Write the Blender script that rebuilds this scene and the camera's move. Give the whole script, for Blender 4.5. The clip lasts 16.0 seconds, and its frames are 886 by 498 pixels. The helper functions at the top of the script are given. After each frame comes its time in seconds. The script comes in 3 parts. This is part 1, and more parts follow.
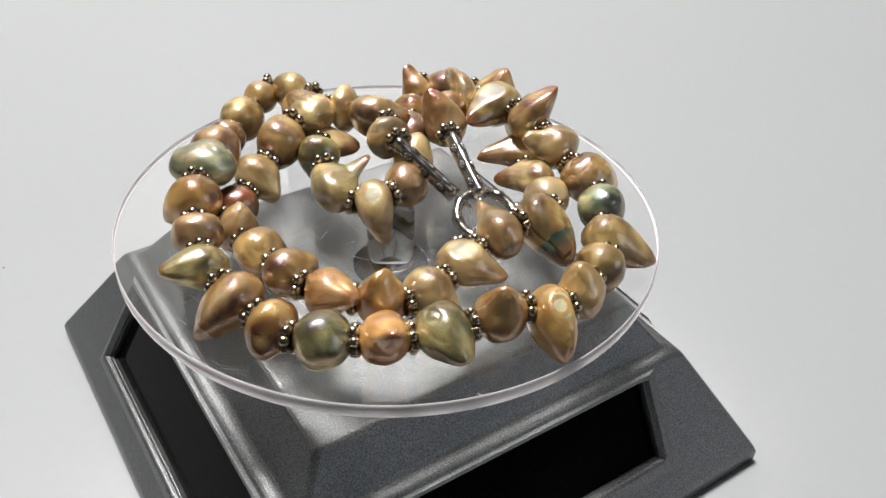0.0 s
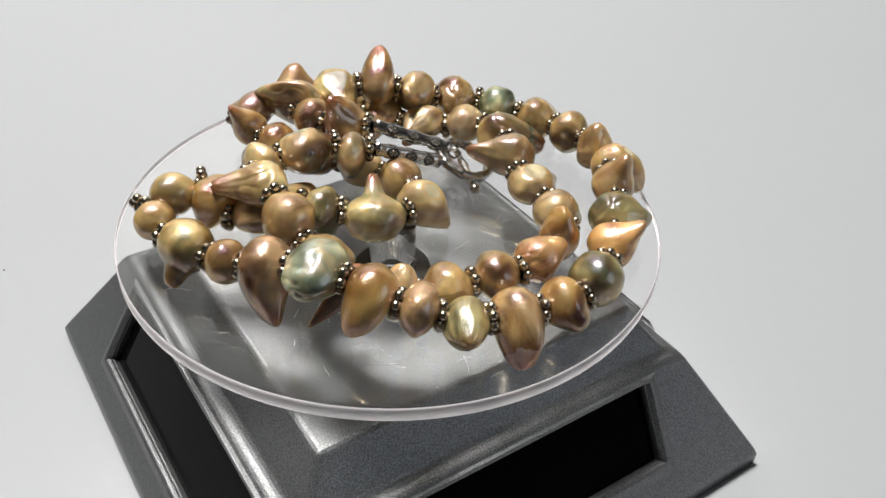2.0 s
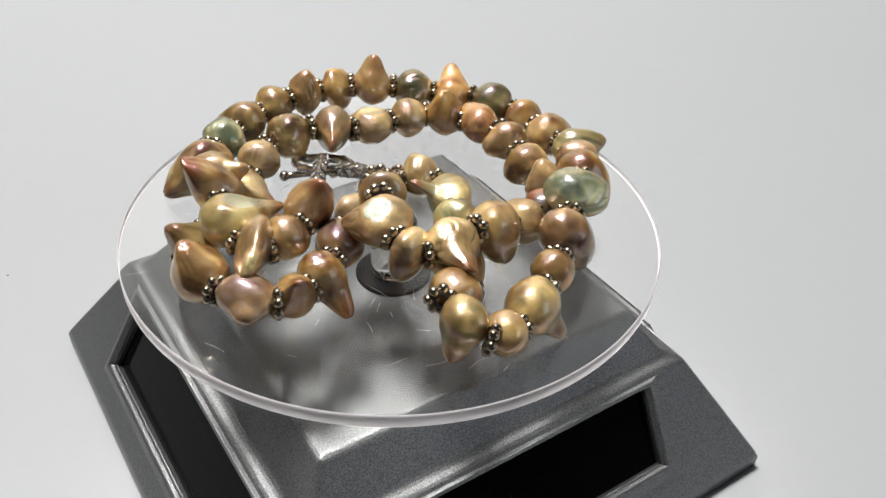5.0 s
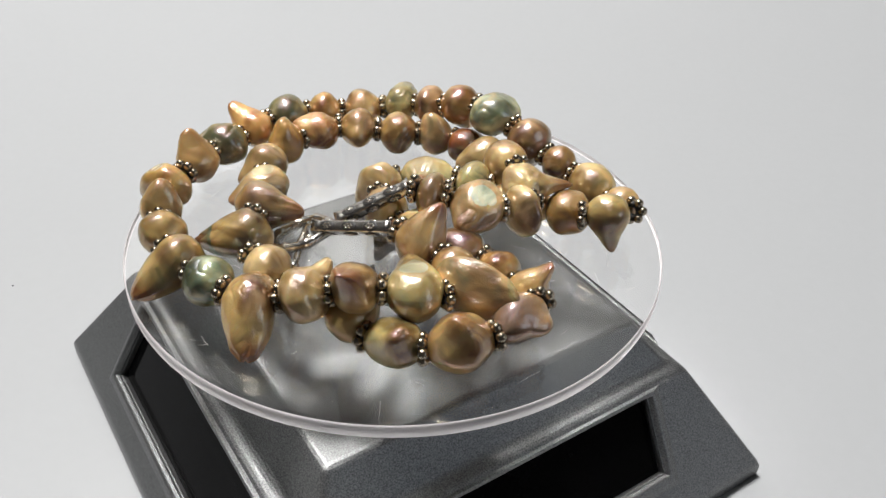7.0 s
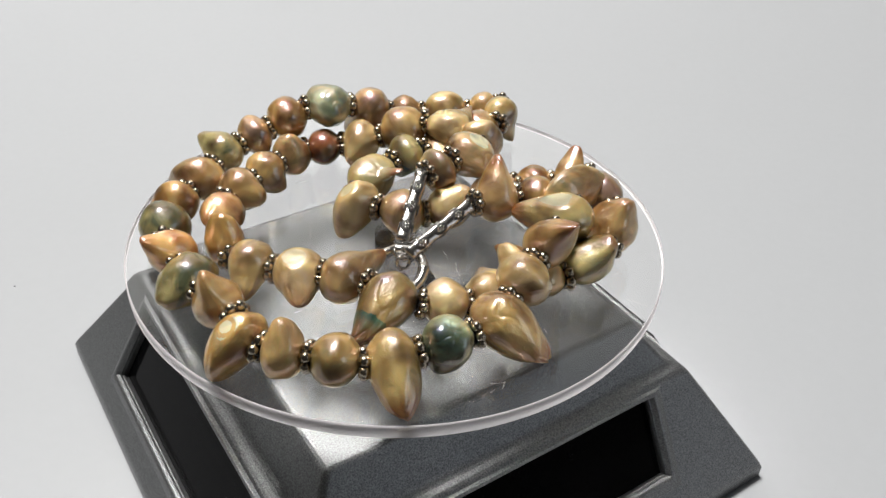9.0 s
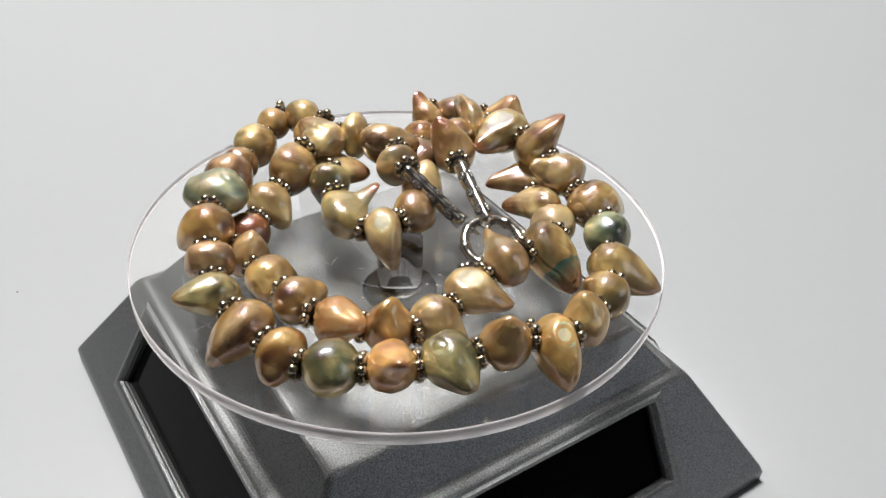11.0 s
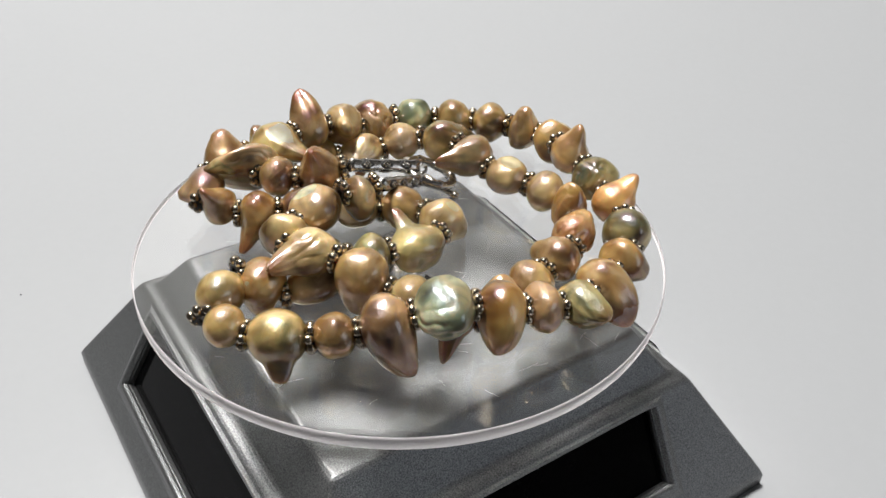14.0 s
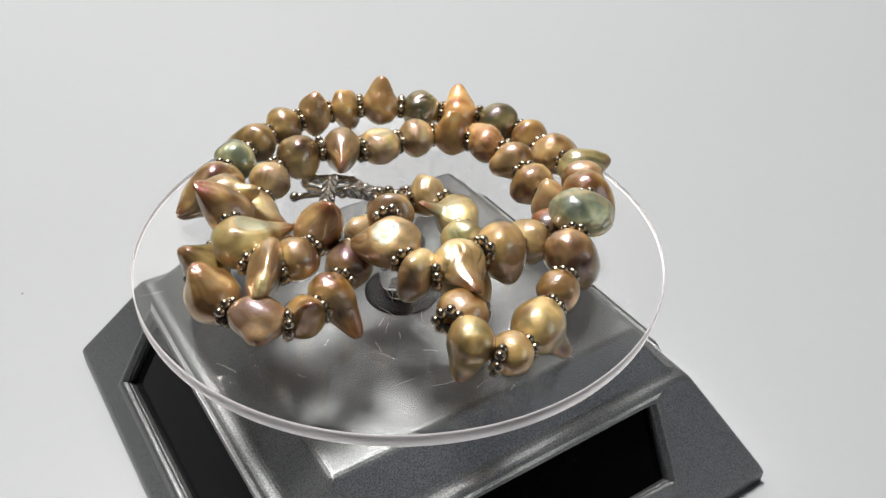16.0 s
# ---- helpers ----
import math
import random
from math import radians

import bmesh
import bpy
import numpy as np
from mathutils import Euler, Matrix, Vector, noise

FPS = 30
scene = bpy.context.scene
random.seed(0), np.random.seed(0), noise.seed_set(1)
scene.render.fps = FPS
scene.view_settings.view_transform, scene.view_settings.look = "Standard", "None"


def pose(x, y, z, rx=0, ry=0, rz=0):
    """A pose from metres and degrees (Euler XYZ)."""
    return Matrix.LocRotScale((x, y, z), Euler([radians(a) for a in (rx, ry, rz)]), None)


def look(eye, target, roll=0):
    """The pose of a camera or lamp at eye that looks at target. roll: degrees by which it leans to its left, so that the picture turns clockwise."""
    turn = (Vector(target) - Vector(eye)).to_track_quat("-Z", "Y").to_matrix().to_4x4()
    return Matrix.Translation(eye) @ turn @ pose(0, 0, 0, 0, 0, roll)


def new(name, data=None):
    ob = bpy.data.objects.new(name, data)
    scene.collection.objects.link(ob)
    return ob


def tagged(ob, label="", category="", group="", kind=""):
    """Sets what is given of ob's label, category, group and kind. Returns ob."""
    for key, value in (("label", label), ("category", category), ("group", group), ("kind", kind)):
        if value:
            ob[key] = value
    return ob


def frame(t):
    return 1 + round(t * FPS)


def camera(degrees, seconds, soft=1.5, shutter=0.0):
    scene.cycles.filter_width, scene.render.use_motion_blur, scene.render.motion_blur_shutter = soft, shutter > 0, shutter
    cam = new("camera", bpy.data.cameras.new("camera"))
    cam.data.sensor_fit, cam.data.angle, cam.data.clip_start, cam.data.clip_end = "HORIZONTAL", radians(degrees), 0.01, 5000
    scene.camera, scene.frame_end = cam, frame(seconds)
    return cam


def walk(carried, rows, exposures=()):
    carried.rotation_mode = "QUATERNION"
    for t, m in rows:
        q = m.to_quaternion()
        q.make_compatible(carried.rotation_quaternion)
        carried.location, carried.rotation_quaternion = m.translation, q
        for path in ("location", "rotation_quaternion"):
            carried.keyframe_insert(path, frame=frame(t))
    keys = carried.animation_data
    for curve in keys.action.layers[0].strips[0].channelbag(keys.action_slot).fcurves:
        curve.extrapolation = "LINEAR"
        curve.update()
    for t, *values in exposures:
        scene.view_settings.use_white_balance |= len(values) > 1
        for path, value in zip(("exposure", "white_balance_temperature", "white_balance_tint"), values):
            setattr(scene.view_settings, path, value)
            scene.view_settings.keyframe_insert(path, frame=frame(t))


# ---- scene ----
DISC = 0.0585   # height of the acrylic plate's top over the table
TURNS = [(0, 0), (0.5, 16.4), (1, 32.8), (1.5, 49.2), (2, 65.7), (2.5, 82.1), (3, 98.0), (3.5, 114.0), (4, 130.1),
         (4.5, 146.4), (5, 162.7), (5.5, 179.0), (6, 195.4), (6.5, 211.8), (7, 227.8), (7.5, 243.7), (8, 259.8),
         (8.5, 276.0), (9, 292.4), (9.5, 309.0), (10, 325.7), (10.5, 342.4), (11, 359.1), (11.5, 375.6), (12, 391.9),
         (12.5, 408.2), (13, 424.6), (13.5, 440.9), (14, 457.2), (14.5, 473.5), (15, 489.8), (15.5, 506.2), (16, 522.6)]
CAM = [
    (0, pose(0.0111, -0.1542, DISC + 0.1072, 52.52, -2.22, 1.47)),
    (0.5, pose(0.0107, -0.1543, DISC + 0.1073, 52.55, -2.29, 1.39)),
    (1, pose(0.0101, -0.1545, DISC + 0.1078, 52.60, -2.38, 1.39)),
    (1.5, pose(0.0096, -0.1544, DISC + 0.1079, 52.61, -2.47, 1.25)),
    (2, pose(0.0103, -0.1541, DISC + 0.1076, 52.59, -2.33, 1.39)),
    (2.5, pose(0.0095, -0.1542, DISC + 0.1087, 52.55, -2.36, 1.19)),
    (3, pose(0.0102, -0.1540, DISC + 0.1087, 52.52, -2.34, 1.36)),
    (3.5, pose(0.0097, -0.1540, DISC + 0.1091, 52.51, -2.41, 1.25)),
    (4, pose(0.0107, -0.1539, DISC + 0.1089, 52.46, -2.16, 1.37)),
    (6.5, pose(0.0102, -0.1544, DISC + 0.1104, 52.88, -1.97, 1.37)),
    (7, pose(0.0101, -0.1547, DISC + 0.1107, 53.02, -1.93, 1.39)),
    (7.5, pose(0.0102, -0.1550, DISC + 0.1102, 53.10, -1.94, 1.42)),
    (8, pose(0.0103, -0.1551, DISC + 0.1105, 53.14, -1.92, 1.48)),
    (8.5, pose(0.0102, -0.1548, DISC + 0.1102, 53.13, -1.90, 1.43)),
    (9, pose(0.0104, -0.1547, DISC + 0.1103, 53.14, -1.86, 1.55)),
    (11.5, pose(0.0099, -0.1546, DISC + 0.1124, 53.24, -1.71, 1.47)),
    (12, pose(0.0096, -0.1547, DISC + 0.1130, 53.28, -1.78, 1.48)),
    (12.5, pose(0.0096, -0.1547, DISC + 0.1126, 53.25, -1.79, 1.51)),
    (13, pose(0.0095, -0.1549, DISC + 0.1130, 53.33, -1.81, 1.55)),
    (13.5, pose(0.0097, -0.1547, DISC + 0.1132, 53.22, -1.72, 1.56)),
    (14, pose(0.0097, -0.1549, DISC + 0.1131, 53.22, -1.77, 1.56)),
    (14.5, pose(0.0095, -0.1551, DISC + 0.1135, 53.27, -1.79, 1.49)),
    (15, pose(0.0110, -0.1548, DISC + 0.1134, 53.15, -1.47, 1.65)),
    (15.5, pose(0.0116, -0.1549, DISC + 0.1130, 53.20, -1.44, 1.86)),
    (16, pose(0.0107, -0.1550, DISC + 0.1129, 53.13, -1.50, 1.67)),
]
cam = camera(54.18, 16.0)
walk(cam, CAM)

# ---------------------------------------------------------------- light
world = bpy.data.worlds.new("sky")
scene.world = world
world.use_nodes = True
wn = world.node_tree.nodes
sky = wn.new("ShaderNodeTexSky")
sky.sky_type, sky.sun_disc = "NISHITA", False
sky.sun_elevation, sky.sun_rotation = radians(50), radians(20)
wn["Background"].inputs["Strength"].default_value = 0.10
world.node_tree.links.new(sky.outputs[0], wn["Background"].inputs[0])


def area_lamp(name, m, sx, sy, watts, colour):
    data = bpy.data.lights.new(name, "AREA")
    data.shape, data.size, data.size_y, data.energy, data.color = "RECTANGLE", sx, sy, watts, colour
    ob = new(name, data)
    ob.matrix_world = m
    return ob


area_lamp("skylight_daylight", look((-0.5, 0.6, 2.405), (-0.5, 0.6, 0), 0), 0.55, 0.55, 107, (1.0, 0.985, 0.96))
# unseen fill lamp, added where the base's right flange reflects it
area_lamp("right_fill_lamp", look((2.01, -1.1, 0.9), (0, -1.1, 0.9), 0), 1.2, 1.2, 4.5, (0.98, 0.99, 1.0))
scene.view_settings.exposure = 0.0

# ---------------------------------------------------------------- materials


def material(name):
    m = bpy.data.materials.new(name)
    m.use_nodes = True
    nt = m.node_tree
    return m, nt, nt.nodes["Principled BSDF"]


def node(nt, kind, **values):
    n = nt.nodes.new("ShaderNode" + kind)
    for k, v in values.items():
        n.inputs[k.replace("_", " ")].default_value = v
    return n


def ramp(nt, source, stops):
    n = nt.nodes.new("ShaderNodeValToRGB")
    while len(n.color_ramp.elements) < len(stops):
        n.color_ramp.elements.new(0.5)
    for e, (p, c) in zip(n.color_ramp.elements, stops):
        e.position, e.color = p, (*c, 1)
    nt.links.new(source, n.inputs[0])
    return n.outputs[0]


def bump(nt, bsdf, source, strength, distance):
    b = node(nt, "Bump", Strength=strength, Distance=distance)
    nt.links.new(source, b.inputs["Height"])
    nt.links.new(b.outputs[0], bsdf.inputs["Normal"])
    return b


def coords(nt, scale=1.0, shift=True):
    tc = nt.nodes.new("ShaderNodeTexCoord")
    mp = nt.nodes.new("ShaderNodeMapping")
    mp.inputs["Scale"].default_value = (scale, scale, scale)
    nt.links.new(tc.outputs["Object"], mp.inputs[0])
    if shift:
        info = nt.nodes.new("ShaderNodeObjectInfo")
        mul = nt.nodes.new("ShaderNodeMath")
        mul.operation, mul.inputs[1].default_value = "MULTIPLY", 37.0
        nt.links.new(info.outputs["Random"], mul.inputs[0])
        nt.links.new(mul.outputs[0], mp.inputs["Location"])
    return mp.outputs[0]


def plain(name, colour, rough, metal=0.0, grain=0.0, scale=900.0, spread=0.12, blotch=1.0):
    m, nt, b = material(name)
    at = coords(nt, 1, False)
    fine = node(nt, "TexNoise", Scale=scale, Detail=4.0)
    wide = node(nt, "TexNoise", Scale=scale / 40, Detail=3.0)
    nt.links.new(at, fine.inputs["Vector"])
    nt.links.new(at, wide.inputs["Vector"])
    mix = nt.nodes.new("ShaderNodeMath")
    mix.operation, mix.inputs[1].default_value = "MULTIPLY_ADD", blotch
    nt.links.new(wide.outputs["Fac"], mix.inputs[0])
    nt.links.new(fine.outputs["Fac"], mix.inputs[2])
    half = nt.nodes.new("ShaderNodeMath")
    half.operation, half.inputs[1].default_value = "MULTIPLY", 1 / (1 + blotch)
    nt.links.new(mix.outputs[0], half.inputs[0])
    lo, hi = [c * (1 - spread) for c in colour], [min(1, c * (1 + spread)) for c in colour]
    nt.links.new(ramp(nt, half.outputs[0], [(0.35, lo), (0.65, hi)]), b.inputs["Base Color"])
    b.inputs["Roughness"].default_value, b.inputs["Metallic"].default_value = rough, metal
    if grain:
        bump(nt, b, fine.outputs["Fac"], grain, 0.0004)
    return m


def mixed(nt, factor, a, b):
    n = nt.nodes.new("ShaderNodeMix")
    n.data_type = "RGBA"
    nt.links.new(factor, n.inputs["Factor"])
    for key, v in (("A", a), ("B", b)):
        if isinstance(v, (tuple, list)):
            n.inputs[key].default_value = (*v, 1)
        else:
            nt.links.new(v, n.inputs[key])
    return n.outputs["Result"]


def pearl_material(name, top, body, deep, tint, amount, rough=0.36, metal=0.26, coat=0.95):
    """Nacre: slow drifts of body colour, patches of a second tint, deeper colour towards the drawn-out tip, fine growth lines and pits."""
    if metal > 0.25:   # all share a champagne cast
        top, body, deep, tint = [[0.76 * c + 0.24 * t * sum(col) / 3 for c, t in zip(col, (1.18, 1.04, 0.74))]
                                 for col in (top, body, deep, tint)]
    top, body, deep, tint = [[k * c ** 1.7 for k, c in zip((1.0, 0.985, 0.86), col)] for col in (top, body, deep, tint)]
    top, body, deep, tint = [[k * (0.92 * c + 0.027 * sum(col) * w) for c, w in zip(col, (1.0, 1.02, 0.9))]
                              for k, col in ((1.30, top), (0.78, body), (0.36, deep), (0.86, tint))]
    m, nt, b = material(name)
    at = coords(nt, 1.0)
    slow = node(nt, "TexNoise", Scale=110.0, Detail=2.0, Distortion=0.6)
    nt.links.new(at, slow.inputs["Vector"])
    base = ramp(nt, slow.outputs["Fac"], [(0.32, deep), (0.47, body), (0.64, top)])
    at2 = coords(nt, 1.7)
    patch = node(nt, "TexNoise", Scale=75.0, Detail=5.0, Distortion=1.2)
    nt.links.new(at2, patch.inputs["Vector"])
    mask = ramp(nt, patch.outputs["Fac"], [(0.60 - amount * 0.35, (0, 0, 0)), (0.76 - amount * 0.25, (0.9, 0.9, 0.9))])
    colour = mixed(nt, mask, base, tint)
    # the drawn-out end is thinner nacre and shows its amber core
    reach = nt.nodes.new("ShaderNodeAttribute")
    reach.attribute_name = "reach"
    drawn = nt.nodes.new("ShaderNodeMath")
    drawn.operation = "MULTIPLY_ADD"
    drawn.inputs[1].default_value, drawn.inputs[2].default_value = 0.6, -0.3
    nt.links.new(patch.outputs["Fac"], drawn.inputs[0])
    total = nt.nodes.new("ShaderNodeMath")
    total.operation = "ADD"
    nt.links.new(reach.outputs["Fac"], total.inputs[0])
    nt.links.new(drawn.outputs[0], total.inputs[1])
    core = [0.5 * c + 0.5 * k for c, k in zip(deep, (0.42, 0.14, 0.025))]
    colour = mixed(nt, ramp(nt, total.outputs[0], [(0.30, (0, 0, 0)), (0.80, (0.9, 0.9, 0.9))]), colour, core)
    nt.links.new(colour, b.inputs["Base Color"])
    b.inputs["Metallic"].default_value = metal
    rgh = ramp(nt, patch.outputs["Fac"], [(0.3, (rough - 0.05,) * 3), (0.75, (rough + 0.12,) * 3)])
    nt.links.new(rgh, b.inputs["Roughness"])
    b.inputs["Coat Weight"].default_value, b.inputs["Coat Roughness"].default_value = coat, 0.2 if coat > 0.5 else 0.3
    b.inputs["Coat IOR"].default_value = 1.9
    b.inputs["Coat Tint"].default_value = (0.98, 0.95, 0.90, 1) if metal > 0.25 else (0.97, 0.95, 0.90, 1)
    b.inputs["Specular Tint"].default_value = (0.95, 0.86, 0.74, 1) if metal > 0.25 else (0.9, 0.9, 0.85, 1)
    b.inputs["Subsurface Weight"].default_value, b.inputs["Subsurface Scale"].default_value = 0.3, 0.0014
    b.inputs["Subsurface Radius"].default_value = (1.0, 0.48, 0.18)
    b.inputs["IOR"].default_value = 2.05
    film = nt.nodes.new("ShaderNodeMapRange")
    film.inputs["To Min"].default_value, film.inputs["To Max"].default_value = 370.0, 490.0
    nt.links.new(slow.outputs["Fac"], film.inputs["Value"])
    nt.links.new(film.outputs[0], b.inputs["Thin Film Thickness"])
    b.inputs["Thin Film IOR"].default_value = 1.16
    wave = node(nt, "TexNoise", Scale=900.0, Detail=4.0, Distortion=2.5)
    nt.links.new(at, wave.inputs["Vector"])
    # growth lines gather towards the tip
    mul = nt.nodes.new("ShaderNodeMath")
    mul.operation = "MULTIPLY"
    lines = nt.nodes.new("ShaderNodeMapRange")
    lines.inputs["To Min"].default_value, lines.inputs["To Max"].default_value = 0.35, 1.0
    nt.links.new(reach.outputs["Fac"], lines.inputs["Value"])
    nt.links.new(wave.outputs["Fac"], mul.inputs[0])
    nt.links.new(lines.outputs[0], mul.inputs[1])
    bump(nt, b, mul.outputs[0], 0.40, 0.0005)
    return m


GOLD = pearl_material("gold_nacre", (0.76, 0.59, 0.33), (0.66, 0.45, 0.19), (0.52, 0.29, 0.08), (0.74, 0.57, 0.38), 0.3)
PALE = pearl_material("pale_nacre", (0.84, 0.72, 0.49), (0.76, 0.59, 0.34), (0.62, 0.42, 0.18), (0.82, 0.68, 0.54), 0.35)
PEACH = pearl_material("peach_nacre", (0.84, 0.66, 0.40), (0.74, 0.50, 0.23), (0.58, 0.30, 0.08), (0.80, 0.63, 0.42), 0.35)
AMBER = pearl_material("amber_nacre", (0.77, 0.56, 0.25), (0.66, 0.40, 0.11), (0.52, 0.24, 0.04), (0.74, 0.57, 0.32), 0.30)
FLAME = pearl_material("orange_nacre", (0.88, 0.60, 0.30), (0.82, 0.44, 0.14), (0.72, 0.30, 0.06), (0.86, 0.62, 0.36), 0.2)
RUST = pearl_material("rust_nacre", (0.50, 0.22, 0.08), (0.38, 0.13, 0.04), (0.24, 0.08, 0.025), (0.32, 0.26, 0.14), 0.3)
OLIVE = pearl_material("olive_nacre", (0.76, 0.62, 0.36), (0.62, 0.45, 0.20), (0.44, 0.29, 0.09), (0.46, 0.41, 0.19), 0.3)
LIME = pearl_material("lime_nacre", (0.78, 0.69, 0.43), (0.66, 0.53, 0.27), (0.52, 0.36, 0.13), (0.62, 0.62, 0.44), 0.35)
GREEN = pearl_material("green_nacre", (0.70, 0.65, 0.42), (0.55, 0.50, 0.28), (0.42, 0.33, 0.13), (0.24, 0.30, 0.18), 0.38)
TEAL = pearl_material("teal_nacre", (0.70, 0.74, 0.58), (0.44, 0.54, 0.42), (0.22, 0.36, 0.29), (0.20, 0.42, 0.35), 0.40)
PEACOCK = pearl_material("peacock_nacre", (0.34, 0.50, 0.41), (0.15, 0.34, 0.28), (0.07, 0.22, 0.18), (0.36, 0.30, 0.18), 0.3)
SHEEN = pearl_material("greenish_white_nacre", (0.74, 0.73, 0.63), (0.62, 0.61, 0.50), (0.48, 0.45, 0.34), (0.52, 0.56, 0.48), 0.4, 0.42, 0.2, 0.3)
SEAFOAM = pearl_material("seafoam_nacre", (0.74, 0.79, 0.70), (0.50, 0.60, 0.51), (0.28, 0.41, 0.35), (0.72, 0.64, 0.44), 0.22)
MAUVE = pearl_material("mauve_nacre", (0.68, 0.49, 0.33), (0.55, 0.36, 0.20), (0.38, 0.20, 0.09), (0.56, 0.42, 0.38), 0.35)
TAUPE = pearl_material("taupe_nacre", (0.78, 0.61, 0.41), (0.65, 0.46, 0.26), (0.48, 0.30, 0.12), (0.46, 0.44, 0.30), 0.3)
MILK = pearl_material("milky_nacre", (0.76, 0.71, 0.57), (0.68, 0.61, 0.45), (0.56, 0.46, 0.30), (0.60, 0.63, 0.52), 0.35, 0.42, 0.2, 0.3)
CHALK = pearl_material("white_nacre", (0.97, 0.95, 0.96), (0.94, 0.89, 0.90), (0.86, 0.76, 0.76), (0.90, 0.86, 0.92), 0.3, 0.42, 0.2, 0.3)
SILVER = plain("antique_silver", (0.50, 0.475, 0.44), 0.24, 1.0, 0.1, 1500, 0.15)
TARNISH = plain("blackened_silver", (0.016, 0.014, 0.013), 0.55, 0.0, 0.2, 2500, 0.3)
BEAD = plain("darkened_silver", (0.40, 0.34, 0.26), 0.22, 1.0, 0.15, 2500, 0.3)
CASE = plain("silver_painted_plastic", (0.158, 0.161, 0.162), 0.36, 0.86, 0.30, 3600, 0.45, 0.0)
PANEL = plain("black_solar_glass", (0.002, 0.002, 0.0022), 0.06, 0.0, 0.0, 300, 0.2)
PANEL.node_tree.nodes["Principled BSDF"].inputs["Specular IOR Level"].default_value = 0.06
HOLE = plain("dark_plastic", (0.008, 0.008, 0.009), 0.8, 0.0, 0.1, 1500)
HOLE.node_tree.nodes["Principled BSDF"].inputs["Specular IOR Level"].default_value = 0.15
TABLE = plain("white_tabletop", (0.358, 0.366, 0.378), 0.5, 0.0, 0.03, 300, 0.012)
BRIGHT = plain("white_wall_paint", (0.74, 0.735, 0.725), 0.7, 0.0, 0.05, 60, 0.03)
# dark and grey tones of the unseen room, chosen to hold back bounced light
SHADE = plain("unseen_dark_surround", (0.05, 0.048, 0.046), 0.7, 0.0, 0.05, 60, 0.05)
WALLS = plain("unseen_grey_surround", (0.20, 0.195, 0.19), 0.7, 0.0, 0.05, 60, 0.03)
CORD = plain("white_cord", (0.75, 0.73, 0.68), 0.7, 0.0, 0.2, 4000)


def acrylic():
    m, nt, b = material("clear_acrylic")
    b.inputs["Base Color"].default_value = (0.985, 0.985, 0.985, 1)
    b.inputs["Transmission Weight"].default_value, b.inputs["IOR"].default_value = 1.0, 1.49
    b.inputs["Roughness"].default_value = 0.0
    return m


CLEAR = acrylic()
m_, nt_, b_ = material("sawn_acrylic_edge")
b_.inputs["Base Color"].default_value = (0.90, 0.85, 0.865, 1)
b_.inputs["Transmission Weight"].default_value, b_.inputs["IOR"].default_value = 0.5, 1.49
b_.inputs["Roughness"].default_value = 0.75
b_.inputs["Specular IOR Level"].default_value = 0.25
EDGE = m_

# ---------------------------------------------------------------- mesh helpers


def part(name, bm, mat, parent=None, label="", smooth=True):
    me = bpy.data.meshes.new(name)
    bm.to_mesh(me)
    bm.free()
    for p in me.polygons:
        p.use_smooth = smooth
    for m in (mat if isinstance(mat, (list, tuple)) else [mat]):
        me.materials.append(m)
    ob = new(name, me)
    if parent is not None:
        ob.parent = parent
    if label:
        tagged(ob, label)
    return ob


def box(sx, sy, sz, cx=0, cy=0, cz=0, bevel=0.0):
    bm = bmesh.new()
    bmesh.ops.create_cube(bm, size=1, matrix=Matrix.Translation((cx, cy, cz)) @ Matrix.Diagonal((sx, sy, sz, 1)))
    if bevel:
        bmesh.ops.bevel(bm, geom=bm.edges[:], offset=bevel, segments=2, affect="EDGES", profile=0.5)
    return bm


def lathe(profile, steps=48):
    """Turn a profile of (radius, height) about z; a radius of 0 closes an end."""
    bm = bmesh.new()
    rings = []
    for r, z in profile:
        if r <= 0:
            rings.append([bm.verts.new((0, 0, z))])
        else:
            rings.append([bm.verts.new((r * math.cos(a), r * math.sin(a), z))
                          for a in (2 * math.pi * i / steps for i in range(steps))])
    for lo, hi in zip(rings, rings[1:]):
        for i in range(steps):
            j = (i + 1) % steps
            face = [lo[i % len(lo)], lo[j % len(lo)], hi[j % len(hi)], hi[i % len(hi)]]
            face = list(dict.fromkeys(face))
            if len(face) > 2:
                bm.faces.new(face)
    bmesh.ops.recalc_face_normals(bm, faces=bm.faces)
    return bm


def tube(points, radius, steps=10, closed=False):
    """A round bar along points; radius may be a list, one for each point."""
    bm = bmesh.new()
    pts = [Vector(p) for p in points]
    n = len(pts)
    radii = radius if isinstance(radius, (list, tuple)) else [radius] * n
    rings, up = [], Vector((0, 0, 1))
    for i, p in enumerate(pts):
        d = pts[(i + 1) % n] - pts[i - 1] if closed else pts[min(i + 1, n - 1)] - pts[max(i - 1, 0)]
        d.normalize()
        x = d.cross(up)
        if x.length < 1e-3:
            x = d.cross(Vector((1, 0, 0)))
        x.normalize()
        up = x.cross(d)
        rings.append([bm.verts.new(p + radii[i] * (x * math.cos(a) + up * math.sin(a)))
                      for a in (2 * math.pi * k / steps for k in range(steps))])
    for i in range(n if closed else n - 1):
        lo, hi = rings[i], rings[(i + 1) % n]
        for k in range(steps):
            bm.faces.new((lo[k], lo[(k + 1) % steps], hi[(k + 1) % steps], hi[k]))
    if not closed:
        bm.faces.new(rings[0][::-1])
        bm.faces.new(rings[-1])
    bmesh.ops.recalc_face_normals(bm, faces=bm.faces)
    return bm


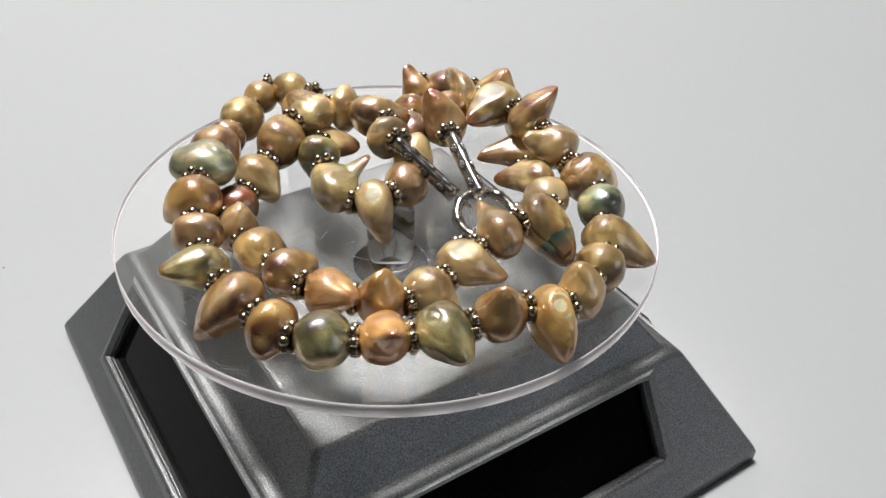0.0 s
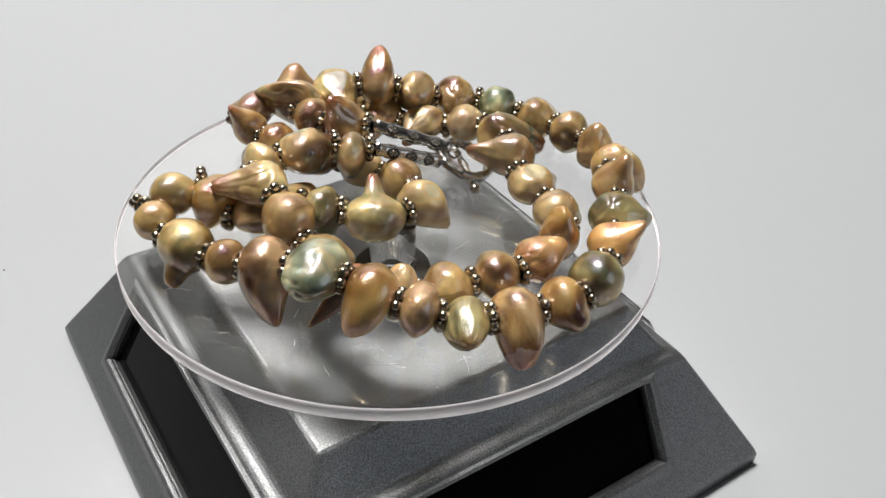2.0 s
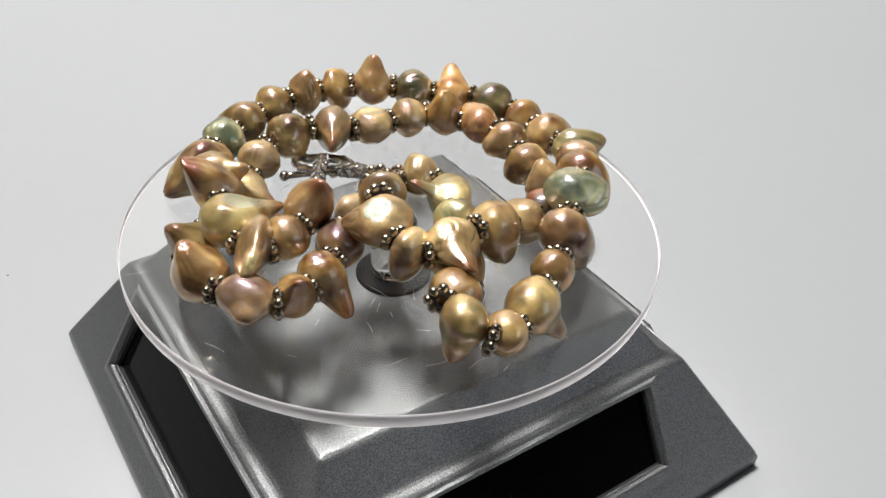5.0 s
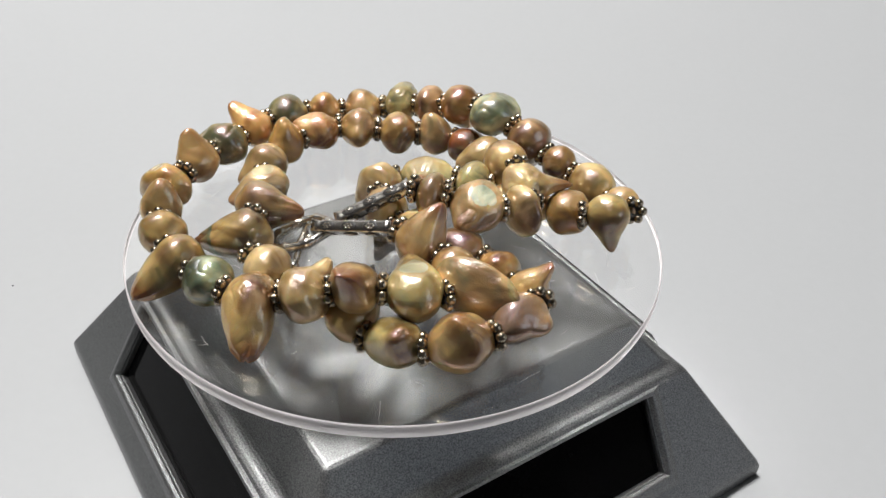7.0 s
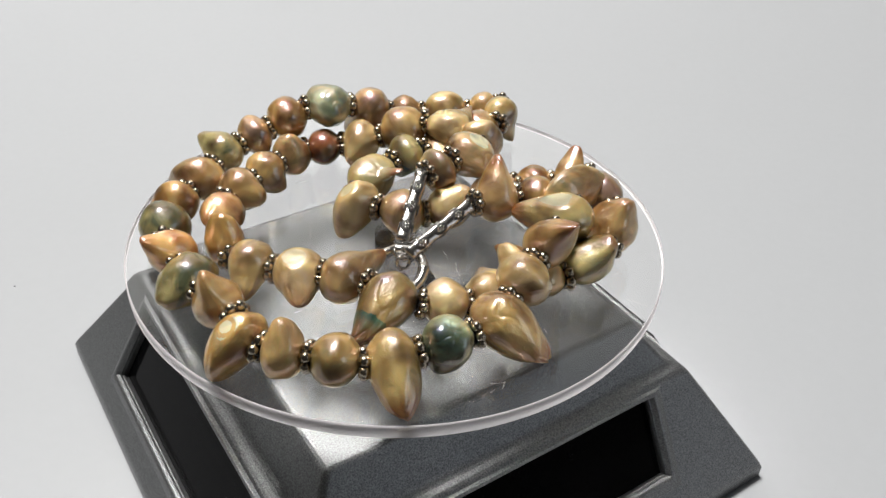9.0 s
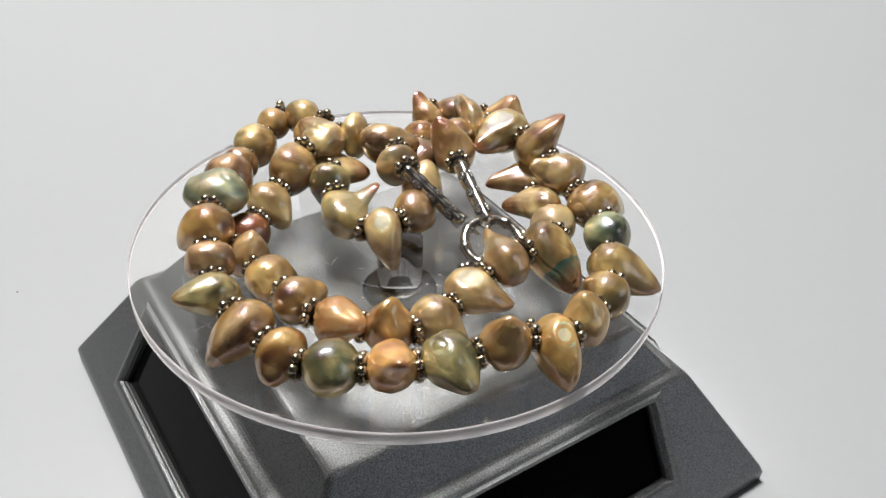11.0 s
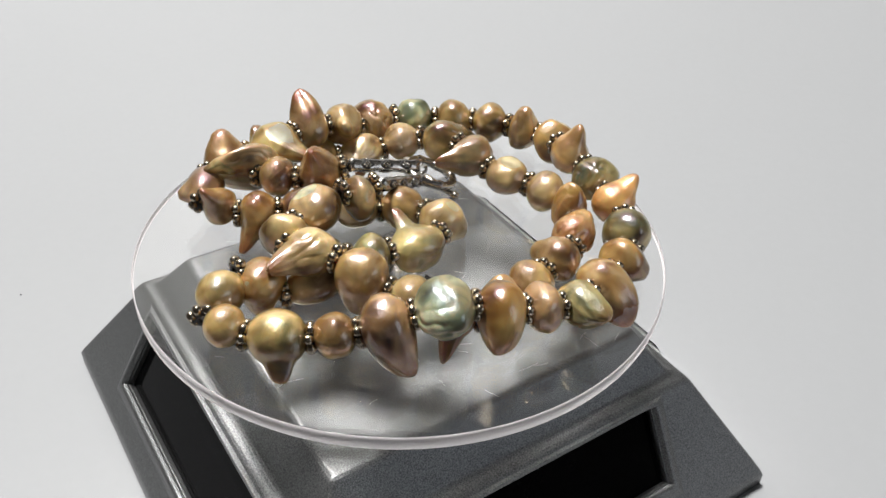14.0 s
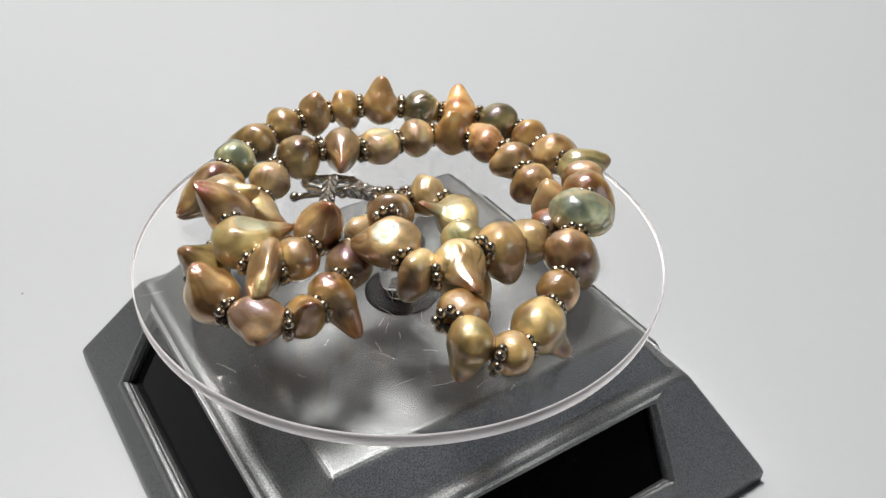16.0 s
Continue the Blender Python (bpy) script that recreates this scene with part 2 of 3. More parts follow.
def merge(bm, other, m=None):
    me = bpy.data.meshes.new("piece")
    other.to_mesh(me)
    other.free()
    if m is not None:
        me.transform(m)
    bm.from_mesh(me)
    bpy.data.meshes.remove(me)


def empty(name, place=(0, 0, 0)):
    ob = new(name)
    ob.location = place
    ob.empty_display_size = 0.01
    return ob


# ---------------------------------------------------------------- the table, and an unseen room added to shape the light
desk = tagged(empty("table", (0.315, 0.52, -0.74)), "plain matt white tabletop on four straight legs", "table")
part("tabletop", box(1.27, 1.26, 0.03, 0, 0, 0.725, 0.002), TABLE, desk, "", False)
for sx in (-1, 1):
    for sy in (-1, 1):
        part("leg", box(0.045, 0.045, 0.7098, sx * 0.59, sy * 0.585, 0.3549, 0.002), BRIGHT, desk, "", False)
# unseen floor, ceiling and side walls, kept dark to deepen reflections and undersides
floor = tagged(part("floor", box(4.4, 4.4, 0.05, 0, 0, -0.765), SHADE, None, "", False), "unseen dark floor added to keep reflections dark", "floor", kind="structure")
top = box(1.425, 4.4, 0.05, -1.4875, 0, 2.425)
merge(top, box(2.425, 4.4, 0.05, 0.9875, 0, 2.425))
merge(top, box(0.55, 2.525, 0.05, -0.5, -0.9375, 2.425))
merge(top, box(0.55, 1.325, 0.05, -0.5, 1.5375, 2.425))
tagged(part("ceiling", top, SHADE, None, "", False), "unseen dark ceiling round a square skylight, added to hold back bounced light", "ceiling", kind="structure")
# the north wall is an unseen reflector that brightens the base's flat top
for nm, b, paint, words in (("unseen_wall_north", box(4.0, 0.1, 3.14, 0, 2.05, 0.83), BRIGHT, "unseen white wall added to reflect light onto the base top"),
                            ("unseen_wall_west", box(0.1, 4.2, 3.14, -2.05, 0, 0.83), SHADE, "unseen dark wall added to keep reflections and undersides dark"),
                            ("unseen_wall_south", box(4.0, 0.1, 3.14, 0, -2.05, 0.83), SHADE, "unseen dark wall added to keep reflections and undersides dark")):
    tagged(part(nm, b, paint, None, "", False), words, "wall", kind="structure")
# unseen east wall; its opening only surrounds the added fill lamp
east = box(0.1, 0.4, 3.14, 2.05, -1.9, 0.83)
merge(east, box(0.1, 2.6, 3.14, 2.05, 0.8, 0.83))
merge(east, box(0.1, 1.2, 1.04, 2.05, -1.1, -0.22))
merge(east, box(0.1, 1.2, 0.9, 2.05, -1.1, 1.95))
tagged(part("unseen_wall_east", east, WALLS, None, "", False), "unseen grey wall with an opening round the added fill lamp", "wall", kind="structure")

# ---------------------------------------------------------------- the stand's base
YAW = 34.7
TOP, LIP = DISC - 0.0174, 0.0042
T, B = 0.0380, 0.0642               # half sides of the top and of the foot
EDGE_Y, EDGE_Z = 0.0480, 0.0309     # upper edge of the flange
SHELF, SHELF_Z = 0.0448, 0.0318     # inner edge of the narrow shelf over it
WIN_X, WIN_LO, WIN_HI, DEEP = 0.0350, 0.0108, 0.0296, 0.0026
rise = math.atan2(EDGE_Z - LIP, B - EDGE_Y)


def on_side(turn):
    """Frame of a sloping flange: x along it, y up the slope, z out of it; its origin is the middle of the foot edge."""
    return pose(0, 0, 0, 0, 0, turn) @ Matrix.Translation((0, -B, LIP)) @ pose(0, 0, 0, math.degrees(rise), 0, 0)


def case():
    """Stepped pyramid with rounded hips: upright lip, flanges with sunken windows, a narrow shelf and a steep shoulder under the flat top."""
    bm = bmesh.new()
    rings = []
    for h, z in ((B, 0.0), (B, LIP), (EDGE_Y, EDGE_Z), (SHELF, SHELF_Z), (T, TOP)):
        rings.append([bm.verts.new((sx * h, sy * h, z)) for sx, sy in ((-1, -1), (1, -1), (1, 1), (-1, 1))])
    for n, (lo, hi) in enumerate(zip(rings, rings[1:])):
        for i in range(4):
            around = (lo[i], lo[(i + 1) % 4], hi[(i + 1) % 4], hi[i])
            if n != 1:
                bm.faces.new(around)
                continue
            m = on_side(90 * i)
            rim, sunk = [[bm.verts.new(m @ Vector((x, y, z))) for x, y in ((-WIN_X, WIN_LO), (WIN_X, WIN_LO), (WIN_X, WIN_HI), (-WIN_X, WIN_HI))]
                         for z in (0.0, -DEEP)]
            for k in range(4):
                bm.faces.new((around[k], around[(k + 1) % 4], rim[(k + 1) % 4], rim[k]))
                bm.faces.new((rim[k], rim[(k + 1) % 4], sunk[(k + 1) % 4], sunk[k]))
            bm.faces.new(sunk)
    bm.faces.new(rings[0][::-1])
    bm.faces.new(rings[-1])
    bm.normal_update()
    outer = set(v for r in rings[1:] for v in r)
    bmesh.ops.bevel(bm, geom=[e for e in bm.edges if all(v in outer for v in e.verts)], offset=0.0011, segments=3,
                    affect="EDGES", profile=0.5)
    return bm


stand = empty("display_base")
stand.rotation_euler[2] = radians(YAW)
tagged(stand, "silver grey plastic turntable base with black solar panels on sloping sides", "display stand")
body = part("body", case(), CASE, stand, "", False)
def bar_frame():
    """Raised frame with broad chamfers on a sloping side, round a sunken window."""
    bm = bmesh.new()
    def ring(x, y0, y1, z):
        return [bm.verts.new(p) for p in ((-x, y0, z), (x, y0, z), (x, y1, z), (-x, y1, z))]
    rings = [ring(0.0392, 0.0062, 0.0308, -0.0002), ring(0.0366, 0.0092, 0.0303, 0.0010), ring(0.0357, 0.0102, 0.0300, 0.0009),
             ring(0.0349, 0.0109, 0.0295, -0.0006)]
    for lo, hi in zip(rings, rings[1:]):
        for i in range(4):
            bm.faces.new((lo[i], lo[(i + 1) % 4], hi[(i + 1) % 4], hi[i]))
    bmesh.ops.recalc_face_normals(bm, faces=bm.faces)
    bmesh.ops.bevel(bm, geom=[e for e in bm.edges if all(v.co.z > 0 for v in e.verts)], offset=0.0006, segments=3, affect="EDGES", profile=0.5)
    return bm


for turn in (0, 270, 90, 180):
    fr = part("panel_frame", bar_frame(), CASE, body, "", False)
    fr.matrix_local = on_side(turn)
    pn = part("solar_panel", box(0.0698, 0.0186, 0.0008, 0, 0.0202, -DEEP + 0.00042), PANEL, body, "glossy black solar panel", False)
    pn.matrix_local = on_side(turn)
collar = part("hub_opening", lathe([(0, 0), (0.0086, 0), (0.0086, 0.0006), (0.008, 0.0008), (0, 0.0008)], 40), HOLE, stand)
collar.location = (0, 0, TOP - 0.0002)

# dust specks on the tabletop and on the base
speck = None
for x, y, z in ((-0.0995, -0.0215, 0.0), (-0.0905, 0.093, 0.0), (-0.118, 0.043, 0.0)):
    if speck is None:
        ob = part("dust_speck", lathe([(0, 0.00012), (0.00022, 0.0001), (0.0003, 0)], 10), HOLE)
        speck = ob.data
    else:
        ob = new("dust_speck", speck)
    ob.location = (x, y, z)
    tagged(ob, "tiny dark dust speck on the white tabletop", "dust", "dust specks")

# ---------------------------------------------------------------- the turning plate
plate = empty("turntable_plate", (0, 0, DISC))
tagged(plate, "clear round acrylic plate on a short clear post, scratched", "display plate")
R, TH = 0.0575, 0.003
disc = part("disc", lathe([(0, 0), (R - 0.0003, 0), (R, -0.0003), (R, -TH + 0.0003), (R - 0.0003, -TH), (0, -TH)], 160), [CLEAR, EDGE], plate)
for p in disc.data.polygons:
    p.use_smooth = abs(p.normal.z) < 0.9
    p.material_index = 1 if p.use_smooth else 0
disc.visible_shadow = False
post = part("post", lathe([(0, -TH - 0.0001), (0.0052, -TH - 0.0001), (0.0052, -0.0162), (0.0046, -0.01655), (0, -0.01655)], 48), CLEAR, plate)
post.visible_shadow = False

# ---------------------------------------------------------------- the necklace
necklace = empty("necklace", (0, 0, DISC))
tagged(necklace, "looped gold baroque pearl strand with silver spacers and toggle clasp", "necklace")
LINE = []   # spacers and pearls in order, in millimetres over the plate's top


def S(x, y, z):
    LINE.append(("spacer", Vector((x, y, z)) / 1000))


def P(mat, wide=4.6, high=4.6, tip=None, off=(0, 0, 0), flat=None, rough=1.0, end=None, sharp=0.45, length=1.0, spot=None, label=""):
    LINE.append(("pearl", mat, wide * 1.01 / 1000, high * 1.01 / 1000, tip, Vector(off) / 1000, flat, rough, end, sharp, length, spot or MILK, label))

# from the first bar of the clasp, round the upper loop
S(11.9, 12.6, 11.3)
P(PEACH, 4.8, 4.8, tip=(-4.4, 1.4, 8.0), sharp=0.1, rough=1.2)
S(10.3, 22.8, 9.8)
P(GOLD, 4.6, 4.6)
S(12.5, 31.2, 9.6)
P(TAUPE, 6.6, 6.0, tip=(-4.0, 8.8, 2.0), off=(-0.6, 1.0, 0), rough=1.5, sharp=-0.3, length=1.2, end=(GREEN, 0.86))
S(18.5, 32, 10.4)
P(LIME, 5.8, 5.0, tip=(-6, -8.8, -0.4), flat=(-0.2, -0.2, 0.9, 4.4), rough=1.15, spot=SHEEN)
S(26.8, 24, 12.0)
P(GOLD, 4.7, 4.6, tip=(4.2, 2.0, 8.0), sharp=0.0)
S(32.6, 16.6, 10.6)
P(PALE, 5.5, 5.2, tip=(-7.2, -1.2, 3.2), sharp=0.8, rough=1.3)
S(38.4, 8.9, 7.6)
P(GOLD, 5.7, 5.7, tip=(6.0, 7.2, -6.2), sharp=-0.25, off=(1, 1, -0.8), rough=1.5, end=(LIME, 0.93))
S(44, -0.5, 6.8)
P(TEAL, 4.9, 4.9, tip=(2.0, -1.0, -5.0), rough=1.3, end=(PEACOCK, 0.5))
S(44.2, -10.9, 5.7)
P(OLIVE, 5.0, 5.0, tip=(9.6, -0.5, -5.0), sharp=-0.15, rough=1.2)
S(43.6, -20.8, 5.5)
P(OLIVE, 4.8, 5.0)
S(39.5, -29.5, 6)
P(GOLD, 4.4, 5.2, tip=(-1.5, 0.6, 6.4), rough=1.6)
S(34.4, -36.8, 5.9)
P(AMBER, 5.4, 5.4, tip=(3.6, -5.2, -5.4), sharp=-0.2, off=(0.4, -1.6, -0.8), flat=(0.25, -0.42, 0.86, 4.7, 1))
S(26.7, -39.5, 7.6)
P(PEACH, 4.6, 4.8, tip=(0.7, -2.5, 7.0), sharp=0.5)
S(17.3, -44, 7)
P(GREEN, 5.4, 5.0, tip=(4, -6.5, -2), rough=1.45)
S(7.1, -46.8, 5.9)
P(FLAME, 4.8, 4.6, tip=(2.5, -5, 5.7), sharp=0.5)
S(-2.5, -48.4, 6)
P(GREEN, 5.2, 5.2)
S(-13.7, -47.2, 4.8)
P(AMBER, 4.9, 4.7, tip=(-1.6, -5.5, -2.5))
S(-20.8, -41.6, 4.8)
P(PEACH, 5.1, 5.0, tip=(-6.8, -5.4, -4.4), sharp=-0.25, rough=1.0, end=(CHALK, 0.72))
S(-28.4, -34.7, 5.8)
P(GREEN, 4.7, 4.4, tip=(-7, -3.8, 1.0), sharp=0.0, off=(-1, -0.6, 0), rough=1.6)
S(-33.5, -27.6, 7.4)
P(MAUVE, 4.9, 4.9, rough=1.3)
S(-35.9, -20.3, 9.1)
P(AMBER, 4.9, 5.0, tip=(-6.6, 0.2, -5.6), sharp=-0.1)
S(-37.6, -10.9, 12)
P(SEAFOAM, 6.7, 4.9, off=(0, 0, 0.5), rough=1.5, length=1.05)
S(-37.9, 0.3, 10.8)
P(MAUVE, 5.4, 5.4, tip=(-5.4, -2.4, -8.6), sharp=-0.15)
S(-38.3, 10.2, 7.2)
P(GOLD, 4.2, 4.4)
S(-37.9, 18.8, 5.9)
P(OLIVE, 5.1, 5.3, tip=(-6.4, 0.4, -5.2), sharp=0.75)
S(-35.8, 30.8, 5.4)
P(GOLD, 4.1, 4.1, rough=0.4)
S(-32.7, 38.2, 7.8)
P(OLIVE, 4.3, 4.5, tip=(1, 2.2, -7.4), off=(0.2, 0.2, -0.3), length=0.8)
S(-21.7, 32.9, 9.2)
P(AMBER, 5.0, 4.9, tip=(-3, -0.2, -5.6), flat=(-0.7, 0.6, 0.5, 4.7))
S(-24.4, 24.1, 5.1)
P(PALE, 4.4, 4.4, tip=(12.0, -1.6, -1.4), off=(0, 0, -0.8), sharp=0.1)
S(-16.8, 11.4, 8.1)
P(GREEN, 4.6, 4.6, tip=(0.5, -3.0, -4.6), off=(-0.5, -0.3, 0), end=(PEACOCK, 0.35))
S(-14.7, 3.6, 7.5)
P(LIME, 5.1, 5.0, tip=(6.4, 4.4, 5.4), sharp=0.85, off=(-1, -0.5, -0.6), rough=1.3)
S(-6.9, -7.3, 6.1)
P(PALE, 4.9, 4.9, tip=(1.6, -5.0, -6.4), sharp=0.1, length=1.15, flat=(-0.1, -0.58, 0.8, 4.3), off=(0.4, -2.0, 0))
S(0.5, -5, 6.6)
P(GOLD, 4.8, 4.8, off=(0.8, 0, 0))
S(4.2, 4.6, 5.3)
P(PALE, 4.5, 4.6, tip=(2, 3, 5))
S(4.0, 15.5, 6.0)
P(MAUVE, 4.8, 4.8)
S(2.1, 26.6, 6.8)
# the lower loop
P(AMBER, 4.5, 4.5, tip=(-7.4, 2, -5.6), rough=1.3)
S(2.9, 35.3, 6)
P(PEACH, 3.9, 4.0, tip=(-3.2, 2.8, 6.6), sharp=0.35)
S(5.0, 43, 8.0)
P(MAUVE, 4.2, 4.2, tip=(-2, 6.0, -0.6), sharp=0.6)
S(17.4, 43, 7.2)
P(PEACH, 5.4, 5.0, tip=(1.4, 1.4, 7.7), sharp=0.5, rough=1.3)
S(28.1, 35.8, 6.1)
P(LIME, 4.6, 4.4, tip=(2.4, 3.2, 6.4))
S(31.5, 24.5, 3.8)
P(GOLD, 4.4, 4.0, tip=(-12.0, -2.2, 1.0), off=(0, 0, 0.7), sharp=0.3)
S(29.9, 13.9, 3.1)
P(PALE, 4.4, 4.0, tip=(-8.4, -0.2, -2.0), off=(0, 0, 0.6), rough=1.3)
S(32.8, 2.8, 3.9)
P(PALE, 4.7, 4.5, off=(0, 0, 0.4))
S(33.3, -6.6, 6.4)
P(OLIVE, 5.2, 5.2, tip=(6.4, -8.4, -4.0), off=(0.6, -1.0, -0.4), sharp=0.05, rough=1.25, end=(PEACOCK, 0.5))
S(26.4, -15.0, 8.2)
P(TAUPE, 5.2, 5.0, tip=(-4.4, 8.6, 0), rough=1.2)
S(18.5, -21.2, 6.2)
P(PALE, 5.1, 4.4, tip=(8, -1.4, -2.8), flat=(0, -0.1, 1, 3.6))
S(12.5, -29.9, 5.2)
P(PALE, 4.8, 4.8, tip=(5.8, -4, -3.6))
S(6, -37, 4.9)
P(AMBER, 4.0, 4.8, tip=(0.6, -0.8, 7.0), rough=1.4, sharp=0.2)
S(-4, -37.2, 5.4)
P(FLAME, 4.6, 4.4, tip=(5.6, -3.4, 1.8), rough=1.6)
S(-13.5, -34.6, 5.9)
P(GOLD, 4.7, 4.6, tip=(4.2, 5, -0.8))
S(-20, -27.7, 5.3)
P(GOLD, 4.8, 4.7, tip=(4.4, 2.6, -3.2), rough=1.5)
S(-27.1, -20.5, 4.5)
P(TAUPE, 4.6, 4.6, tip=(1.5, -2.0, 6.0), sharp=0.3)
S(-32.1, -12.7, 4)
P(RUST, 4.6, 4.2, tip=(-9.8, 3, -2.4), end=(GREEN, 0.93))
S(-30, -4, 5)
P(PALE, 4.9, 4.8, tip=(4.4, -4.8, -2.8))
S(-26.8, 4.6, 7.4)
P(GOLD, 5.1, 5.5, tip=(-3, -0.4, -7.4), sharp=0.1)
S(-22.5, 14.2, 12.1)
P(PALE, 4.9, 4.5, tip=(-6.0, 7.6, 0.6), rough=1.6)
S(-16, 23.6, 10.7)
P(PALE, 5.2, 5.4, off=(0, 1.2, -0.8))
S(-8.8, 22, 11.4)
P(TAUPE, 5.4, 4.9, tip=(7.4, 2.6, -1.8), flat=(0.15, 0.45, 0.88, 4.1), off=(0, 1, -0.4), rough=1.25, spot=SHEEN)
S(-1.9, 12.6, 13.7)
P(TAUPE, 4.8, 5.0, off=(-0.8, 0, -1.8))
S(1.0, 6.0, 13.2)


def daisy_core():
    """Blackened ring of a spacer, its hole along z."""
    return lathe([(0.0008, -0.0006), (0.0018, -0.0006), (0.0018, 0.0006), (0.0008, 0.0006), (0.0008, -0.0006)], 14)


def ball(radius, name, mat, parent):
    bm = bmesh.new()
    bmesh.ops.create_icosphere(bm, subdivisions=2, radius=radius)
    return part(name, bm, mat, parent)


def shaped(axis, half, wide, high, tip, flat, rough, end, sharp, seed):
    """A baroque pearl: a smooth uneven ball drawn out to a flattened horn, wrinkled towards it, with a ringed flat spot where it has one."""
    bm = bmesh.new()
    bmesh.ops.create_icosphere(bm, subdivisions=6 if end or flat else 5, radius=1.0)
    layer = bm.verts.layers.float.new("reach")
    side = axis.cross(Vector((0, 0, 1))).normalized()
    up = side.cross(axis)
    turn = Matrix((axis, side, up)).transposed()
    t = Vector(tip) / 1000 if tip else None
    rnd = random.Random(seed)
    drift = Vector((rnd.uniform(-9, 9), rnd.uniform(-9, 9), rnd.uniform(-9, 9)))
    fl = Vector(flat[:3]).normalized() if flat else None
    if t is not None:
        d = t.normalized()
        e1 = d.orthogonal().normalized()
        e2 = d.cross(e1)
        spin = rnd.uniform(0, math.pi)
        e1, e2 = e1 * math.cos(spin) + e2 * math.sin(spin), e2 * math.cos(spin) - e1 * math.sin(spin)
        body_r = Vector((half * d.dot(axis), wide * d.dot(side), high * d.dot(up))).length
        reach = max(0.0, t.length - body_r) * 1.06
        long = min(1.0, reach / body_r)
        bend = (e1 * rnd.uniform(-1, 1) + e2 * rnd.uniform(-1, 1)) * 0.28 * reach
    spots = set()
    for v in bm.verts:
        n = v.co.normalized()
        bulge = 1 + rough * (0.085 * noise.noise(n * 1.1 + drift) + 0.022 * noise.noise(n * 2.4 + drift) + 0.004 * noise.noise(n * 7 + drift))
        p = turn @ Vector((n.x * half, n.y * wide, n.z * high)) * bulge
        drawn = 0.0
        if t is not None:
            c = max(0.0, p.normalized().dot(d))
            away = p - d * p.dot(d)
            along = max(0.0, p.dot(d)) / body_r
            start = 0.62 + 0.5 * max(0.0, sharp - 0.5)
            q = min(1.0, max(0.0, (c - start) / (0.98 - start)))
            k = (1 - sharp) * along + sharp * (q * q * (3 - 2 * q) if sharp > 0 else c ** 2.6)
            p = p + d * reach * k - away * ((0.14 + 0.36 * sharp) * c ** 2 * long) + bend * c ** 3
            p = p - e1 * (away.dot(e1) * 0.42 * long * c ** 1.5)      # the horn is flatter one way
            drawn = long * k * min(1.0, along)
            if away.length > 1e-5 and c > 0:
                w = math.atan2(away.dot(e2), away.dot(e1))
                ridges = noise.noise(Vector((math.cos(w) * 2.6, math.sin(w) * 2.6, c)) + drift)
                p = p * (1 + 0.03 * rough * c * c * long * ridges)
            if end and c + 0.06 * noise.noise(n * 3 + drift) > end[1]:
                spots.add(v)
        if rough > 1.15:   # crumpled on one flank
            flank = max(0.0, noise.noise(n * 0.8 + drift * 3) + 0.15)
            p = p * (1 - 0.24 * (rough - 1) * flank * (1 - abs(noise.noise(n * 1.7 - drift))) ** 6)
        if fl is not None:
            over = p.dot(fl) - flat[3] / 1000
            soft = 0.0005
            press = over if over > soft else (over + soft) ** 2 / (4 * soft) if over > -soft else 0.0
            rr = (p - fl * p.dot(fl)).length
            p = p - fl * (press * 0.86)
            if over > 0.0:
                p = p + fl * (0.000012 * math.sin(rr * 3300 + 2 * noise.noise(p * 500)) + 0.00002 * noise.noise(p * 900))
                if over > 0.00022 and not (len(flat) > 4 and abs(rr - 0.0016) < 0.0003):
                    spots.add(v)
        v[layer] = drawn
        v.co = p
    for f in bm.faces:
        f.material_index = 1 if all(v in spots for v in f.verts) else 0
    return bm


def build_strand():
    core, bead = None, None
    spots = [e[1] for e in LINE if e[0] == "spacer"]
    for n, at in enumerate(spots):
        a, b = spots[max(0, n - 1)], spots[min(len(spots) - 1, n + 1)]
        if core is None:
            ob = part("spacer_bead", daisy_core(), TARNISH, necklace, "antiqued silver daisy spacer")
            core = ob.data
        else:
            ob = tagged(new("spacer_bead", core), "antiqued silver daisy spacer")
            ob.parent = necklace
        q = (b - a).to_track_quat("Z", "Y")
        ob.matrix_local = Matrix.LocRotScale(at, q @ Euler((0, 0, 0.7 * n)).to_quaternion(), (1.17, 1.17, 1.2))
        for k in range(7):
            if bead is None:
                o = ball(0.00088, "ball", BEAD, ob)
                bead = o.data
            else:
                o = new("ball", bead)
                o.parent = ob
            ang = 2 * math.pi * k / 7
            o.location = (0.00184 * math.cos(ang), 0.00184 * math.sin(ang), 0.00012 * math.sin(3.1 * k + n))
    for i, e in enumerate(LINE):
        if e[0] != "pearl":
            continue
        _, mat, wide, high, tip, off, flat, rough, end, sharp, length, spot, label = e
        ends = [LINE[k][1] for k in (i - 1, i + 1)]
        axis = ends[1] - ends[0]
        half = max(0.0026, (axis.length - 0.0008) / 2) * length
        ob = part("pearl", shaped(axis.normalized(), half, wide, high, tip, flat, rough, end, sharp, i), [mat, end[0] if end else spot], necklace, label)
        ob.location = (ends[0] + ends[1]) / 2 + off


build_strand()


# ---------------------------------------------------------------- the toggle clasp
def mm(*p):
    return Vector(p) / 1000


